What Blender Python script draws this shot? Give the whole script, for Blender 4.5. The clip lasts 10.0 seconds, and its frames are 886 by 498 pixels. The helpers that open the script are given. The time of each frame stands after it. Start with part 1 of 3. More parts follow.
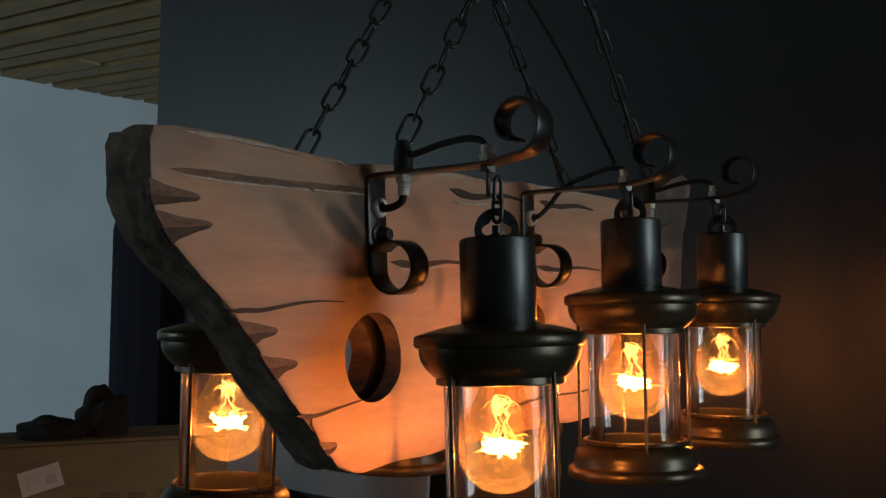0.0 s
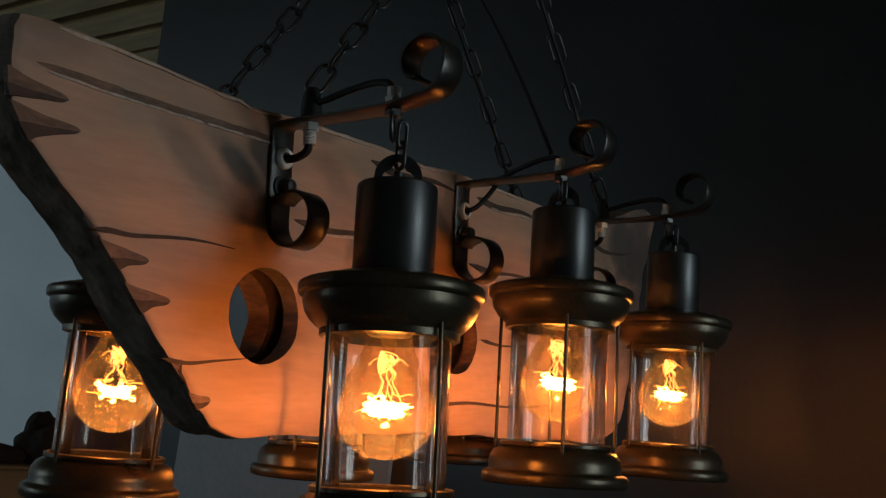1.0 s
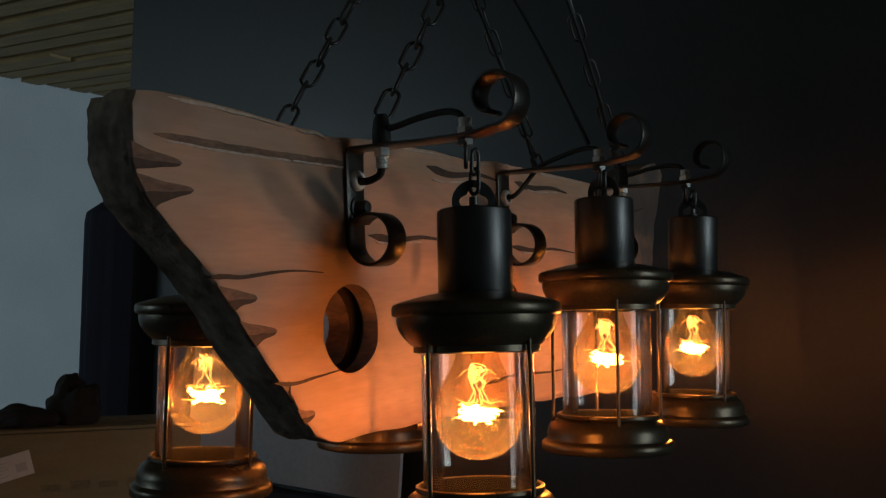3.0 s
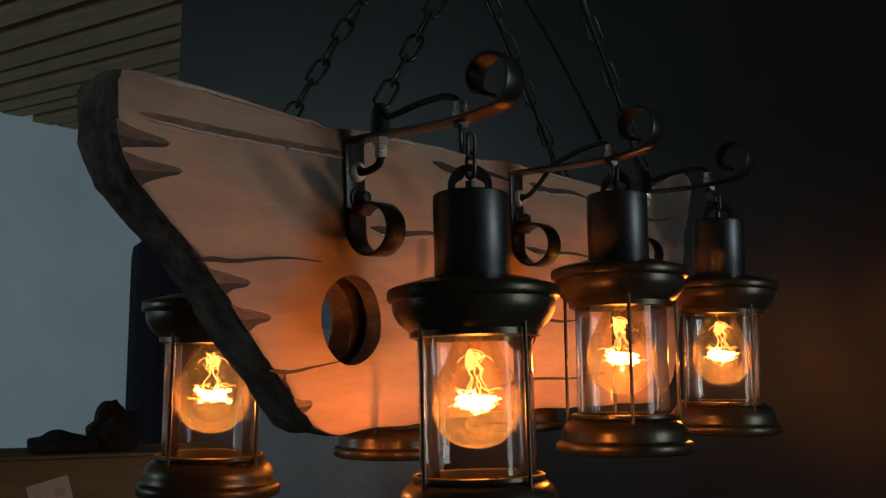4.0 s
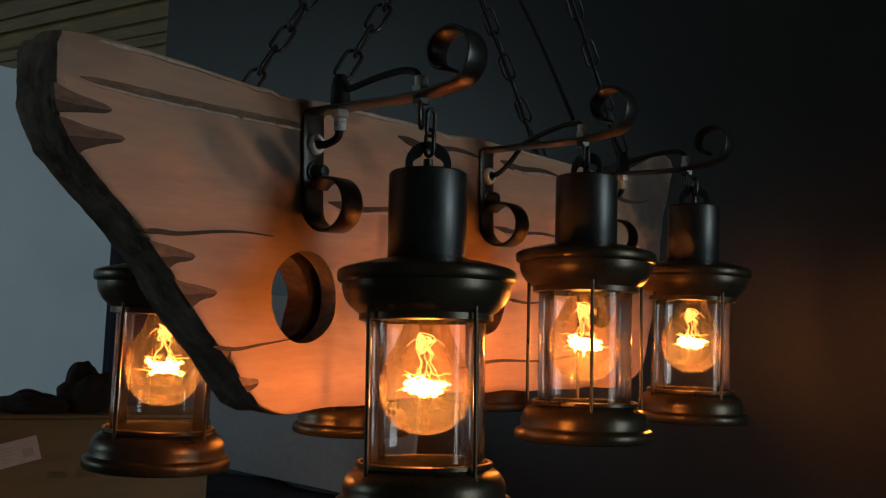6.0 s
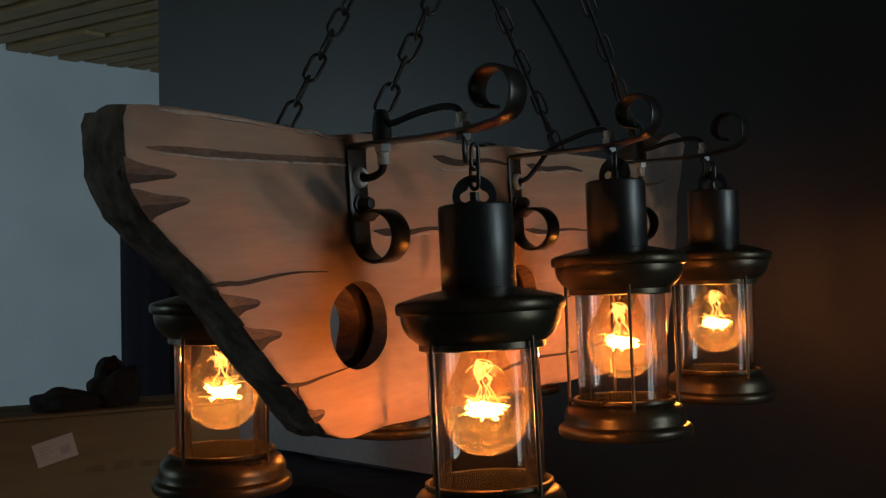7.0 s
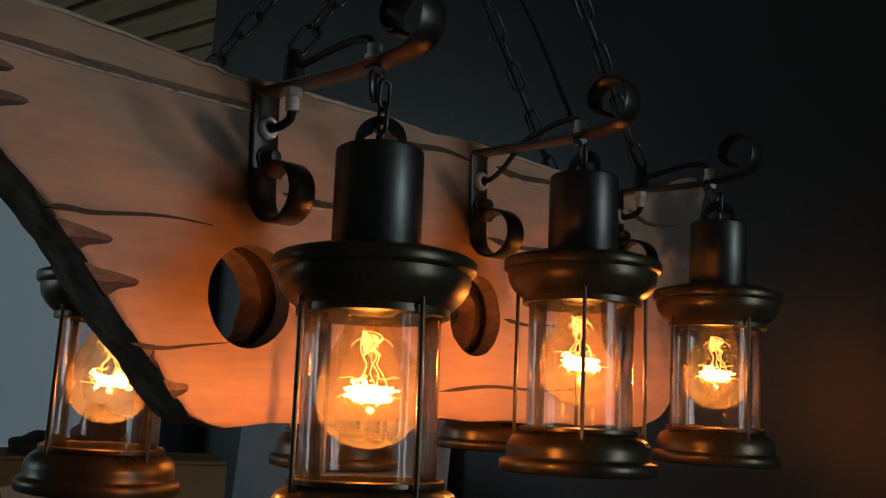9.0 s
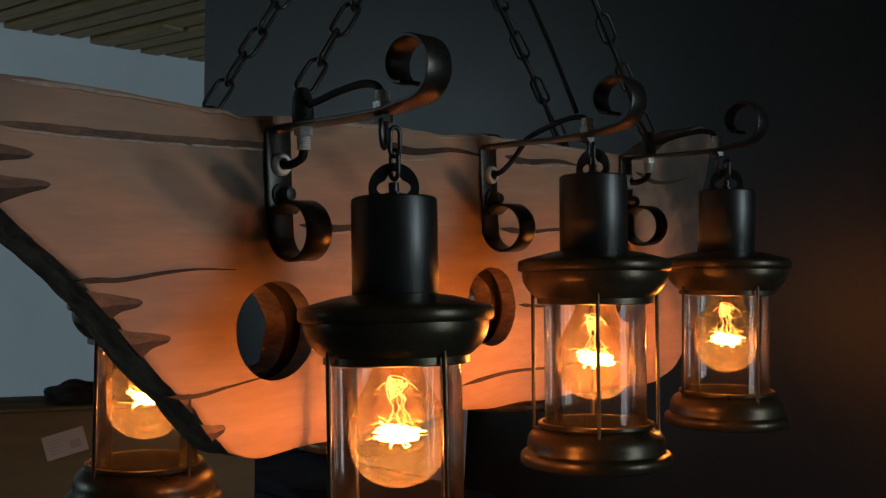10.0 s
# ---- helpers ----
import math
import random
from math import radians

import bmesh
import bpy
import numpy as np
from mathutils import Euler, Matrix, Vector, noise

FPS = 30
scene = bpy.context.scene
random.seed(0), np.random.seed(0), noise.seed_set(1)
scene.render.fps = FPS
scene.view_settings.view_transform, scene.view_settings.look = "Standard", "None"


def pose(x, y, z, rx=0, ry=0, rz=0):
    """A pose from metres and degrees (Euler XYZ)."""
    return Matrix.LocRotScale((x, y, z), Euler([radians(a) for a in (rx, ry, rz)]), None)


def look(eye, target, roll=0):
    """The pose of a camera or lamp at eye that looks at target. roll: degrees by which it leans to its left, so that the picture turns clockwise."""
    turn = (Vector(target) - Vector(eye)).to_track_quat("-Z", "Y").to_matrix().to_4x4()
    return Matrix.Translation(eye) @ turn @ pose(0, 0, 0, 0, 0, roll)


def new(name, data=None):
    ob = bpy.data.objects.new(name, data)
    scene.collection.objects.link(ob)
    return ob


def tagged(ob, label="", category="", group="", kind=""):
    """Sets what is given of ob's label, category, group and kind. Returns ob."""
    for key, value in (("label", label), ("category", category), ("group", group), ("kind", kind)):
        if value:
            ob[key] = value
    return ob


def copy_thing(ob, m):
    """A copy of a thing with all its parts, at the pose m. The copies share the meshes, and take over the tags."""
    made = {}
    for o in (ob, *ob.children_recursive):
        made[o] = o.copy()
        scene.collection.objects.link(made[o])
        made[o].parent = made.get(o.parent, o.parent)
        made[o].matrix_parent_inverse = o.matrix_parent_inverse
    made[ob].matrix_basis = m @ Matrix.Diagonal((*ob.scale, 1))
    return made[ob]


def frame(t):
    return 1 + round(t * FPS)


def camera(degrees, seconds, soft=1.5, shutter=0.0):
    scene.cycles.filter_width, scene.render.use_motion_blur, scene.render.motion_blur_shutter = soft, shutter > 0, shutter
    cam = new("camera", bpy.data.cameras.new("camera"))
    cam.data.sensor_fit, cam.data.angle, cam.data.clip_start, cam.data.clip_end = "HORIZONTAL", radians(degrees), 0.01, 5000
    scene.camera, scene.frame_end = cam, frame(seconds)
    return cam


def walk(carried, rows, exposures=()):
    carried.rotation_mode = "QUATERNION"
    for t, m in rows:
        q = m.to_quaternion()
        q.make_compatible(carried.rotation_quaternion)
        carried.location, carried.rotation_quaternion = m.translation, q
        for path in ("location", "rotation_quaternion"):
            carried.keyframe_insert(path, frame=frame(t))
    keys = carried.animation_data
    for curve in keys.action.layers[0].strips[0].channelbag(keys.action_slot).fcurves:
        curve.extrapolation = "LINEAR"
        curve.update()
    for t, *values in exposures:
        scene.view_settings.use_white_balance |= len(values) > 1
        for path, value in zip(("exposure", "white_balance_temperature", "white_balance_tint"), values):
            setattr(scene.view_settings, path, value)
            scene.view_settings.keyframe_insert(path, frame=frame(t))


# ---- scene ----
cam = camera(48.5, 10.0, soft=1.3)

# The chandelier hangs a little askew: AXES turns its own frame (board along x, brackets along y) into the plumb room.
PIVOT = Vector((0.25, 0.0, 1.6))
AXES = (Matrix.Translation(PIVOT)
        @ Vector((0.030, -0.040, 1.0)).rotation_difference(Vector((0, 0, 1))).to_matrix().to_4x4()
        @ Matrix.Translation(-PIVOT))

# seconds, eye, target, roll
PATH = [
    (0, (-0.6242, -0.5052, 1.5343), (1.0152, 0.6385, 1.5993), 1.24),
    (0.5, (-0.5717, -0.5376, 1.4799), (1.0323, 0.6451, 1.6483), 3.18),
    (1, (-0.5237, -0.5419, 1.4320), (1.0812, 0.6199, 1.7049), 5.00),
    (1.5, (-0.5121, -0.5440, 1.4123), (1.1103, 0.5832, 1.7239), 5.90),
    (2, (-0.5427, -0.5295, 1.4468), (1.1288, 0.5472, 1.6630), 6.44),
    (2.5, (-0.6220, -0.5164, 1.5036), (1.0615, 0.5608, 1.5779), 3.93),
    (2.7, (-0.6357, -0.5037, 1.5100), (1.0543, 0.5633, 1.5837), 2.40),
    (3.8, (-0.6230, -0.5339, 1.4997), (0.9916, 0.6427, 1.5918), -0.18),
    (4, (-0.5952, -0.5393, 1.4638), (1.0011, 0.6541, 1.6306), 0.98),
    (4.5, (-0.5300, -0.5575, 1.4266), (1.0303, 0.6716, 1.6605), 2.57),
    (5, (-0.4967, -0.5660, 1.4071), (1.0551, 0.6679, 1.6709), 4.77),
    (5.2, (-0.4922, -0.5699, 1.4122), (1.0604, 0.6661, 1.6604), 5.29),
    (6.5, (-0.6072, -0.5357, 1.5196), (1.0216, 0.6247, 1.5358), 0.58),
    (7, (-0.6154, -0.5324, 1.5399), (1.0070, 0.6370, 1.5241), -0.43),
    (7.5, (-0.5699, -0.5307, 1.5110), (1.0210, 0.6798, 1.5723), 0.32),
    (8, (-0.5051, -0.5524, 1.4508), (1.0285, 0.7162, 1.6474), 0.99),
    (8.5, (-0.4621, -0.5498, 1.4353), (1.0582, 0.7291, 1.6651), 3.34),
    (9, (-0.4366, -0.5548, 1.4331), (1.0677, 0.7423, 1.6673), 3.95),
    (9.5, (-0.4460, -0.5657, 1.4996), (1.0667, 0.7410, 1.5661), 3.99),
    (10, (-0.4627, -0.5652, 1.5398), (1.0469, 0.7466, 1.5214), 1.00),
]
walk(cam, [(t, look(eye, target, roll)) for t, eye, target, roll in PATH], exposures=[(0, 0.40), (0.5, 0.05), (1.0, 0.0), (10, 0.0)])

# ---- light ----
world = bpy.data.worlds.new("world")
scene.world = world
world.use_nodes = True
wn = world.node_tree.nodes
sky = wn.new("ShaderNodeTexSky")
sky.sky_type, sky.sun_disc = "NISHITA", False
sky.sun_elevation, sky.sun_rotation = radians(35), radians(120)
wn["Background"].inputs[1].default_value = 0.05
world.node_tree.links.new(sky.outputs[0], wn["Background"].inputs[0])


def area_lamp(name, size_x, size_y, watts, colour, m):
    lamp = bpy.data.lights.new(name, "AREA")
    lamp.shape, lamp.size, lamp.size_y, lamp.energy, lamp.color = "RECTANGLE", size_x, size_y, watts, colour
    ob = new(name, lamp)
    ob.matrix_world = m
    return ob


# dim daylight by two windows; the southeast lamp is added for the white wall
area_lamp("daylight_south", 0.8, 1.3, 16.0, (0.72, 0.88, 0.93), look((0.62, -2.92, 1.75), (0.62, 0, 1.75)))
area_lamp("daylight_west", 1.5, 1.3, 26.0, (0.62, 0.85, 0.96), look((-2.92, 4.3, 1.95), (0, 4.3, 1.95)))
area_lamp("white_wall_fill", 1.3, 1.3, 84.0, (0.62, 0.86, 1.0), look((2.2, -2.92, 1.75), (2.2, 0, 1.75)))

BULB_COLOUR = (1.0, 0.30, 0.052)
BULB_WATTS = 0.58


# ---- materials ----
def material(name, base, rough=0.6, metal=0.0, vary=0.25, scale=20.0, bump=0.15, fine=200.0, stretch=(1, 1, 1), second=None, spec=0.5):
    """A surface with broad blotches, fine grain and relief."""
    m = bpy.data.materials.new(name)
    m.use_nodes = True
    nt = m.node_tree
    n, link = nt.nodes, nt.links.new
    p = n["Principled BSDF"]
    p.inputs["Metallic"].default_value = metal
    p.inputs["Specular IOR Level"].default_value = spec
    tc, mp = n.new("ShaderNodeTexCoord"), n.new("ShaderNodeMapping")
    mp.inputs["Scale"].default_value = stretch
    link(tc.outputs["Object"], mp.inputs[0])
    broad, grain = n.new("ShaderNodeTexNoise"), n.new("ShaderNodeTexNoise")
    broad.inputs["Scale"].default_value, grain.inputs["Scale"].default_value = scale, fine
    broad.inputs["Detail"].default_value, grain.inputs["Detail"].default_value = 5, 3
    link(mp.outputs[0], broad.inputs["Vector"])
    link(mp.outputs[0], grain.inputs["Vector"])
    ramp = n.new("ShaderNodeValToRGB")
    ramp.color_ramp.elements[0].position, ramp.color_ramp.elements[1].position = 0.3, 0.7
    low = second or tuple(c * (1 - vary) for c in base)
    ramp.color_ramp.elements[0].color = (*low, 1)
    ramp.color_ramp.elements[1].color = (*(min(1, c * (1 + 0.4 * vary)) for c in base), 1)
    link(broad.outputs[0], ramp.inputs[0])
    mix = n.new("ShaderNodeMix")
    mix.data_type, mix.blend_type = "RGBA", "MULTIPLY"
    mix.inputs[0].default_value = min(1.0, 2 * vary)
    link(ramp.outputs[0], mix.inputs[6])
    gr = n.new("ShaderNodeMapRange")
    gr.inputs[1].default_value, gr.inputs[2].default_value = 0.3, 0.7
    gr.inputs[3].default_value, gr.inputs[4].default_value = 0.65, 1.1
    link(grain.outputs[0], gr.inputs[0])
    link(gr.outputs[0], mix.inputs[7])
    link(mix.outputs[2], p.inputs["Base Color"])
    rr = n.new("ShaderNodeMapRange")
    rr.inputs[3].default_value, rr.inputs[4].default_value = max(0.03, rough - 0.1), min(1.0, rough + 0.1)
    link(broad.outputs[0], rr.inputs[0])
    link(rr.outputs[0], p.inputs["Roughness"])
    if bump:
        b = n.new("ShaderNodeBump")
        b.inputs["Strength"].default_value, b.inputs["Distance"].default_value = bump, 0.002
        link(grain.outputs[0], b.inputs["Height"])
        link(b.outputs[0], p.inputs["Normal"])
    return m


def clear_glass(name, tint, cloud=0.0, gain=1.0, floor_at=0.0, rough=0.03):
    """Thin clear glass: see-through with a Fresnel gloss, and a faint haze that scatters."""
    m = bpy.data.materials.new(name)
    m.use_nodes = True
    nt = m.node_tree
    n, link = nt.nodes, nt.links.new
    n.remove(n["Principled BSDF"])
    out = n["Material Output"]
    see, shine, fres = n.new("ShaderNodeBsdfTransparent"), n.new("ShaderNodeBsdfGlossy"), n.new("ShaderNodeFresnel")
    see.inputs[0].default_value = (*tint, 1)
    shine.inputs["Roughness"].default_value = rough
    fres.inputs[0].default_value = 1.5
    mul = n.new("ShaderNodeMapRange")
    mul.inputs[1].default_value, mul.inputs[2].default_value = floor_at, 1.0
    mul.inputs[3].default_value, mul.inputs[4].default_value = 0.006, gain
    link(fres.outputs[0], mul.inputs[0])
    mix = n.new("ShaderNodeMixShader")
    link(mul.outputs[0], mix.inputs[0])
    link(see.outputs[0], mix.inputs[1])
    link(shine.outputs[0], mix.inputs[2])
    last = mix
    if cloud:
        haze = n.new("ShaderNodeBsdfTranslucent")
        haze.inputs[0].default_value = (0.9, 0.85, 0.8, 1)
        noise_tex = n.new("ShaderNodeTexNoise")
        noise_tex.inputs["Scale"].default_value = 60
        mr = n.new("ShaderNodeMapRange")
        mr.inputs[3].default_value, mr.inputs[4].default_value = cloud * 0.85, cloud * 1.15
        link(noise_tex.outputs[0], mr.inputs[0])
        last = n.new("ShaderNodeMixShader")
        link(mr.outputs[0], last.inputs[0])
        link(mix.outputs[0], last.inputs[1])
        link(haze.outputs[0], last.inputs[2])
    link(last.outputs[0], out.inputs[0])
    return m


def glow(name, colour, strength):
    m = bpy.data.materials.new(name)
    m.use_nodes = True
    p = m.node_tree.nodes["Principled BSDF"]
    p.inputs["Base Color"].default_value = (0.1, 0.05, 0.02, 1)
    p.inputs["Emission Color"].default_value = (*colour, 1)
    p.inputs["Emission Strength"].default_value = strength
    return m


WOOD = material("stained_wood", (0.55, 0.320, 0.215), 0.55, vary=0.11, scale=7, bump=0.09, fine=55, stretch=(0.7, 3, 6), second=(0.43, 0.245, 0.160))
CHAR = material("charred_wood", (0.30, 0.235, 0.185), 0.85, vary=0.6, scale=30, bump=0.9, fine=110, spec=0.25)
CHIP = material("carved_wood", (0.22, 0.118, 0.078), 0.7, vary=0.4, scale=30, bump=0.4, fine=120, stretch=(1, 1, 3))
CRACK_SHADE = material("dark_crack_and_shade", (0.085, 0.045, 0.03), 0.75, vary=0.4, scale=40, bump=0.4, fine=140)
HIGHLIGHT = material("pale_highlight", (0.6, 0.47, 0.38), 0.6, vary=0.3, scale=60, bump=0.3)
BLACK = material("black_paint", (0.012, 0.013, 0.014), 0.37, spec=0.95, vary=0.3, scale=40, bump=0.06, fine=500)
IRON = material("satin_black_iron", (0.085, 0.08, 0.075), 0.33, metal=0.8, vary=0.3, scale=40, bump=0.06, fine=500)
BRONZE = material("dark_bronze_paint", (0.090, 0.072, 0.046), 0.31, metal=0.6, vary=0.3, scale=35, bump=0.05, fine=400)
ZINC = material("zinc_plate", (0.95, 0.96, 0.93), 0.22, metal=0.2, vary=0.15, scale=200, bump=0.1, fine=900)
STEEL = material("dark_steel", (0.06, 0.065, 0.07), 0.4, metal=0.6, vary=0.3, scale=80, bump=0.05)
SOOT = material("matt_black_enamel", (0.004, 0.004, 0.004), 0.9, vary=0.3, scale=50, bump=0.05, spec=0.12)
RUBBER = material("black_rubber", (0.010, 0.010, 0.010), 0.68, vary=0.3, scale=50, bump=0.1)
BRASS = material("socket_brass", (0.5, 0.36, 0.16), 0.35, metal=1.0, vary=0.2, scale=100, bump=0.05)
GLASS = clear_glass("lamp_glass", (0.98, 0.98, 0.98), 0.002, 0.9)
# the bulb's haze stands for the orange glow and bloom within it
BULBGLASS = clear_glass("bulb_glass", (1.0, 0.87, 0.68), 0.028, 0.40, 0.040, 0.09)
HOT = glow("hot_filament", (1.0, 0.36, 0.07), 40)
WARM = glow("filament_support", (1.0, 0.40, 0.10), 4.0)
DARKWALL = material("dark_wall_paint", (0.020, 0.023, 0.026), 0.43, spec=0.48, vary=0.3, scale=2.5, bump=0.05, fine=90)
WHITEWALL = material("white_wall_paint", (0.72, 0.74, 0.75), 0.75, vary=0.1, scale=1.5, bump=0.2, fine=80)
PLASTER = material("grey_plaster", (0.3, 0.31, 0.32), 0.85, vary=0.2, scale=2, bump=0.2, fine=60)
CONCRETE = material("concrete", (0.16, 0.16, 0.16), 0.8, vary=0.3, scale=3, bump=0.3, fine=60)
BATTEN = material("pine_batten", (0.40, 0.265, 0.115), 0.65, vary=0.3, scale=4, bump=0.2, fine=40, stretch=(6, 1, 6))
SOFFIT = material("dark_soffit", (0.05, 0.045, 0.035), 0.85, vary=0.3, scale=5, bump=0.2)
CARDBOARD = material("brown_cardboard", (0.20, 0.165, 0.088), 0.8, vary=0.2, scale=6, bump=0.2, fine=150, stretch=(1, 1, 6))
PAPER = material("white_label_paper", (0.55, 0.55, 0.53), 0.7, vary=0.08, scale=30, bump=0.05)
INK = material("grey_ink", (0.42, 0.42, 0.42), 0.7, vary=0.1, bump=0)
SHEET = material("pale_grey_patch", (0.34, 0.36, 0.38), 0.6, vary=0.15, scale=4, bump=0.1, fine=90)
NAVY = material("navy_fabric", (0.012, 0.016, 0.035), 0.9, vary=0.3, scale=12, bump=0.4, fine=300)
BLACKCLOTH = material("black_cloth", (0.016, 0.014, 0.013), 0.92, vary=0.4, scale=15, bump=0.5, fine=250)
FRAMEPAINT = material("white_frame_paint", (0.7, 0.7, 0.7), 0.4, vary=0.1, bump=0.05)


# ---- mesh helpers ----
def part(name, bm, mat, parent=None, label="", smooth=40):
    me = bpy.data.meshes.new(name)
    bmesh.ops.recalc_face_normals(bm, faces=bm.faces)
    bm.to_mesh(me)
    bm.free()
    me.materials.append(mat)
    if smooth:
        me.shade_smooth()
        me.set_sharp_from_angle(angle=radians(smooth))
    ob = new(name, me)
    ob.parent = parent
    if label:
        ob["label"] = label
    return ob


def thing(name, label, category, group="", kind="", m=None):
    ob = new(name)
    ob.empty_display_size = 0.02
    if m is not None:
        ob.matrix_basis = m
    return tagged(ob, label, category, group, kind)


def box(bm, x0, x1, y0, y1, z0, z1, bevel=0.0):
    made = bmesh.ops.create_cube(bm, size=1)["verts"]
    bmesh.ops.transform(bm, matrix=Matrix.Translation(((x0 + x1) / 2, (y0 + y1) / 2, (z0 + z1) / 2)) @ Matrix.Diagonal((x1 - x0, y1 - y0, z1 - z0, 1)), verts=made)
    if bevel:
        edges = list({e for v in made for e in v.link_edges})
        bmesh.ops.bevel(bm, geom=edges, offset=bevel, segments=2, profile=0.5, affect="EDGES")
    return bm


def lathe(bm, profile, segments=40, m=None):
    """Turns a profile of (radius, z) round the z axis."""
    rings = []
    for r, z in profile:
        rings.append([bm.verts.new((r * math.cos(2 * math.pi * i / segments), r * math.sin(2 * math.pi * i / segments), z)) for i in range(segments)])
    for a, b in zip(rings, rings[1:]):
        for i in range(segments):
            j = (i + 1) % segments
            bm.faces.new((a[i], a[j], b[j], b[i]))
    for ring, (r, z) in ((rings[0], profile[0]), (rings[-1], profile[-1])):
        if 0 < r < 0.0006:
            bm.faces.new(ring)
    if m is not None:
        bmesh.ops.transform(bm, matrix=m, verts=[v for ring in rings for v in ring])
    return bm


def tube(bm, points, radius, sides=8, closed=False):
    """A round bar along points; radius may be a number or one for each point."""
    pts = [Vector(p) for p in points]
    n = len(pts)
    rings, normal = [], None
    for i, p in enumerate(pts):
        a = pts[(i - 1) % n] if closed or i else p
        b = pts[(i + 1) % n] if closed or i < n - 1 else p
        d = (b - a).normalized()
        if normal is None:
            normal = d.orthogonal().normalized()
        normal = (normal - d * normal.dot(d)).normalized()
        side = d.cross(normal)
        r = radius[i] if isinstance(radius, (list, tuple)) else radius
        rings.append([bm.verts.new(p + r * (math.cos(2 * math.pi * k / sides) * normal + math.sin(2 * math.pi * k / sides) * side)) for k in range(sides)])
    pairs = list(zip(rings, rings[1:] + (rings[:1] if closed else [])))
    for a, b in pairs:
        for k in range(sides):
            bm.faces.new((a[k], a[(k + 1) % sides], b[(k + 1) % sides], b[k]))
    if not closed:
        bm.faces.new(rings[0])
        bm.faces.new(rings[-1])
    return bm


def ribbon(bm, points, half, thick):
    """A flat strap of half-width `half` along x that follows points (y, z)."""
    pts = [Vector((0, y, z)) for y, z in points]
    rings = []
    for i, p in enumerate(pts):
        a, b = pts[max(i - 1, 0)], pts[min(i + 1, len(pts) - 1)]
        d = (b - a).normalized()
        up = Vector((1, 0, 0)).cross(d) * thick / 2
        e = 0.12 * half
        rings.append([bm.verts.new(p + off) for off in (
            Vector((-half, 0, 0)) + up * 0.5, Vector((-half + e, 0, 0)) + up, Vector((half - e, 0, 0)) + up, Vector((half, 0, 0)) + up * 0.5,
            Vector((half, 0, 0)) - up * 0.5, Vector((half - e, 0, 0)) - up, Vector((-half + e, 0, 0)) - up, Vector((-half, 0, 0)) - up * 0.5)])
    for a, b in zip(rings, rings[1:]):
        for k in range(8):
            bm.faces.new((a[k], a[(k + 1) % 8], b[(k + 1) % 8], b[k]))
    bm.faces.new(rings[0])
    bm.faces.new(rings[-1])
    return bm


def smooth_line(points, steps=8):
    """Catmull-Rom through points."""
    pts = [Vector(p) for p in points]
    full = [2 * pts[0] - pts[1]] + pts + [2 * pts[-1] - pts[-2]]
    out = []
    for i in range(1, len(full) - 2):
        p0, p1, p2, p3 = full[i - 1:i + 3]
        for k in range(steps):
            t = k / steps
            out.append(0.5 * (2 * p1 + (p2 - p0) * t + (2 * p0 - 5 * p1 + 4 * p2 - p3) * t * t + (3 * p1 - p0 - 3 * p2 + p3) * t ** 3))
    out.append(pts[-1])
    return out


def prism(bm, outline, y0, y1):
    """A plate: outline of (x, z), from y0 to y1."""
    front = [bm.verts.new((x, y0, z)) for x, z in outline]
    back = [bm.verts.new((x, y1, z)) for x, z in outline]
    bm.faces.new(front)
    bm.faces.new(back[::-1])
    for i in range(len(outline)):
        j = (i + 1) % len(outline)
        bm.faces.new((front[i], back[i], back[j], front[j]))
    return bm


def hexagon(bm, radius, z0, z1, m):
    made = bmesh.ops.create_cone(bm, cap_ends=True, segments=6, radius1=radius, radius2=radius, depth=z1 - z0)["verts"]
    bmesh.ops.transform(bm, matrix=m @ Matrix.Translation((0, 0, (z0 + z1) / 2)), verts=made)
    return bm


def interp(x, xs, ys):
    return float(np.interp(x, xs, ys))


# ---- room ----
EDGE_X, EDGE_Y = 1.10, 1.648       # the dark partition and its free end
WALL_Y, CEIL = 5.4, 2.805


def slab(name, x0, x1, y0, y1, z0, z1, mat, label, category):
    return tagged(part(name, box(bmesh.new(), x0, x1, y0, y1, z0, z1), mat, smooth=0), label, category, kind="structure")


slab("floor", -3.2, 5.0, -3.2, 5.6, -0.2, 0.0, CONCRETE, "grey concrete floor of a dim workshop", "floor")
bm = box(bmesh.new(), -3.2, 5.0, -3.2, 5.6, CEIL + 0.05, CEIL + 0.2)
boards_from = len(bm.faces)
x = -2.95
rng = random.Random(3)
while x < 4.7:
    w = 0.130 + rng.uniform(-0.01, 0.01)
    cut = rng.uniform(0.5, 4.6)
    low = CEIL - 0.02
    for y0, y1 in ((-2.98, cut), (cut + 0.006, WALL_Y - 0.01)):
        shift = rng.uniform(-0.012, 0.012)
        box(bm, x + shift, x + w + shift, y0, y1, low + rng.uniform(-0.012, 0.012), CEIL + 0.048)
    x += 0.187
bm.faces.ensure_lookup_table()
for f in bm.faces[boards_from:]:
    f.material_index = 1
ceiling = tagged(part("ceiling", bm, SOFFIT, smooth=0), "ceiling of pale pine boards with dark gaps", "ceiling", kind="structure")
ceiling.data.materials.append(BATTEN)
slab("wall_north", -3.0, 5.0, WALL_Y, WALL_Y + 0.2, 0, CEIL + 0.05, WHITEWALL, "pale painted wall in cool daylight", "wall")
slab("wall_east", 4.8, 5.0, -3.0, WALL_Y, 0, CEIL + 0.05, PLASTER, "plain grey plaster wall", "wall")
slab("wall_partition", EDGE_X, EDGE_X + 0.12, -3.0, EDGE_Y, 0, CEIL + 0.05, DARKWALL, "dark slate painted partition wall with a slight sheen", "wall")


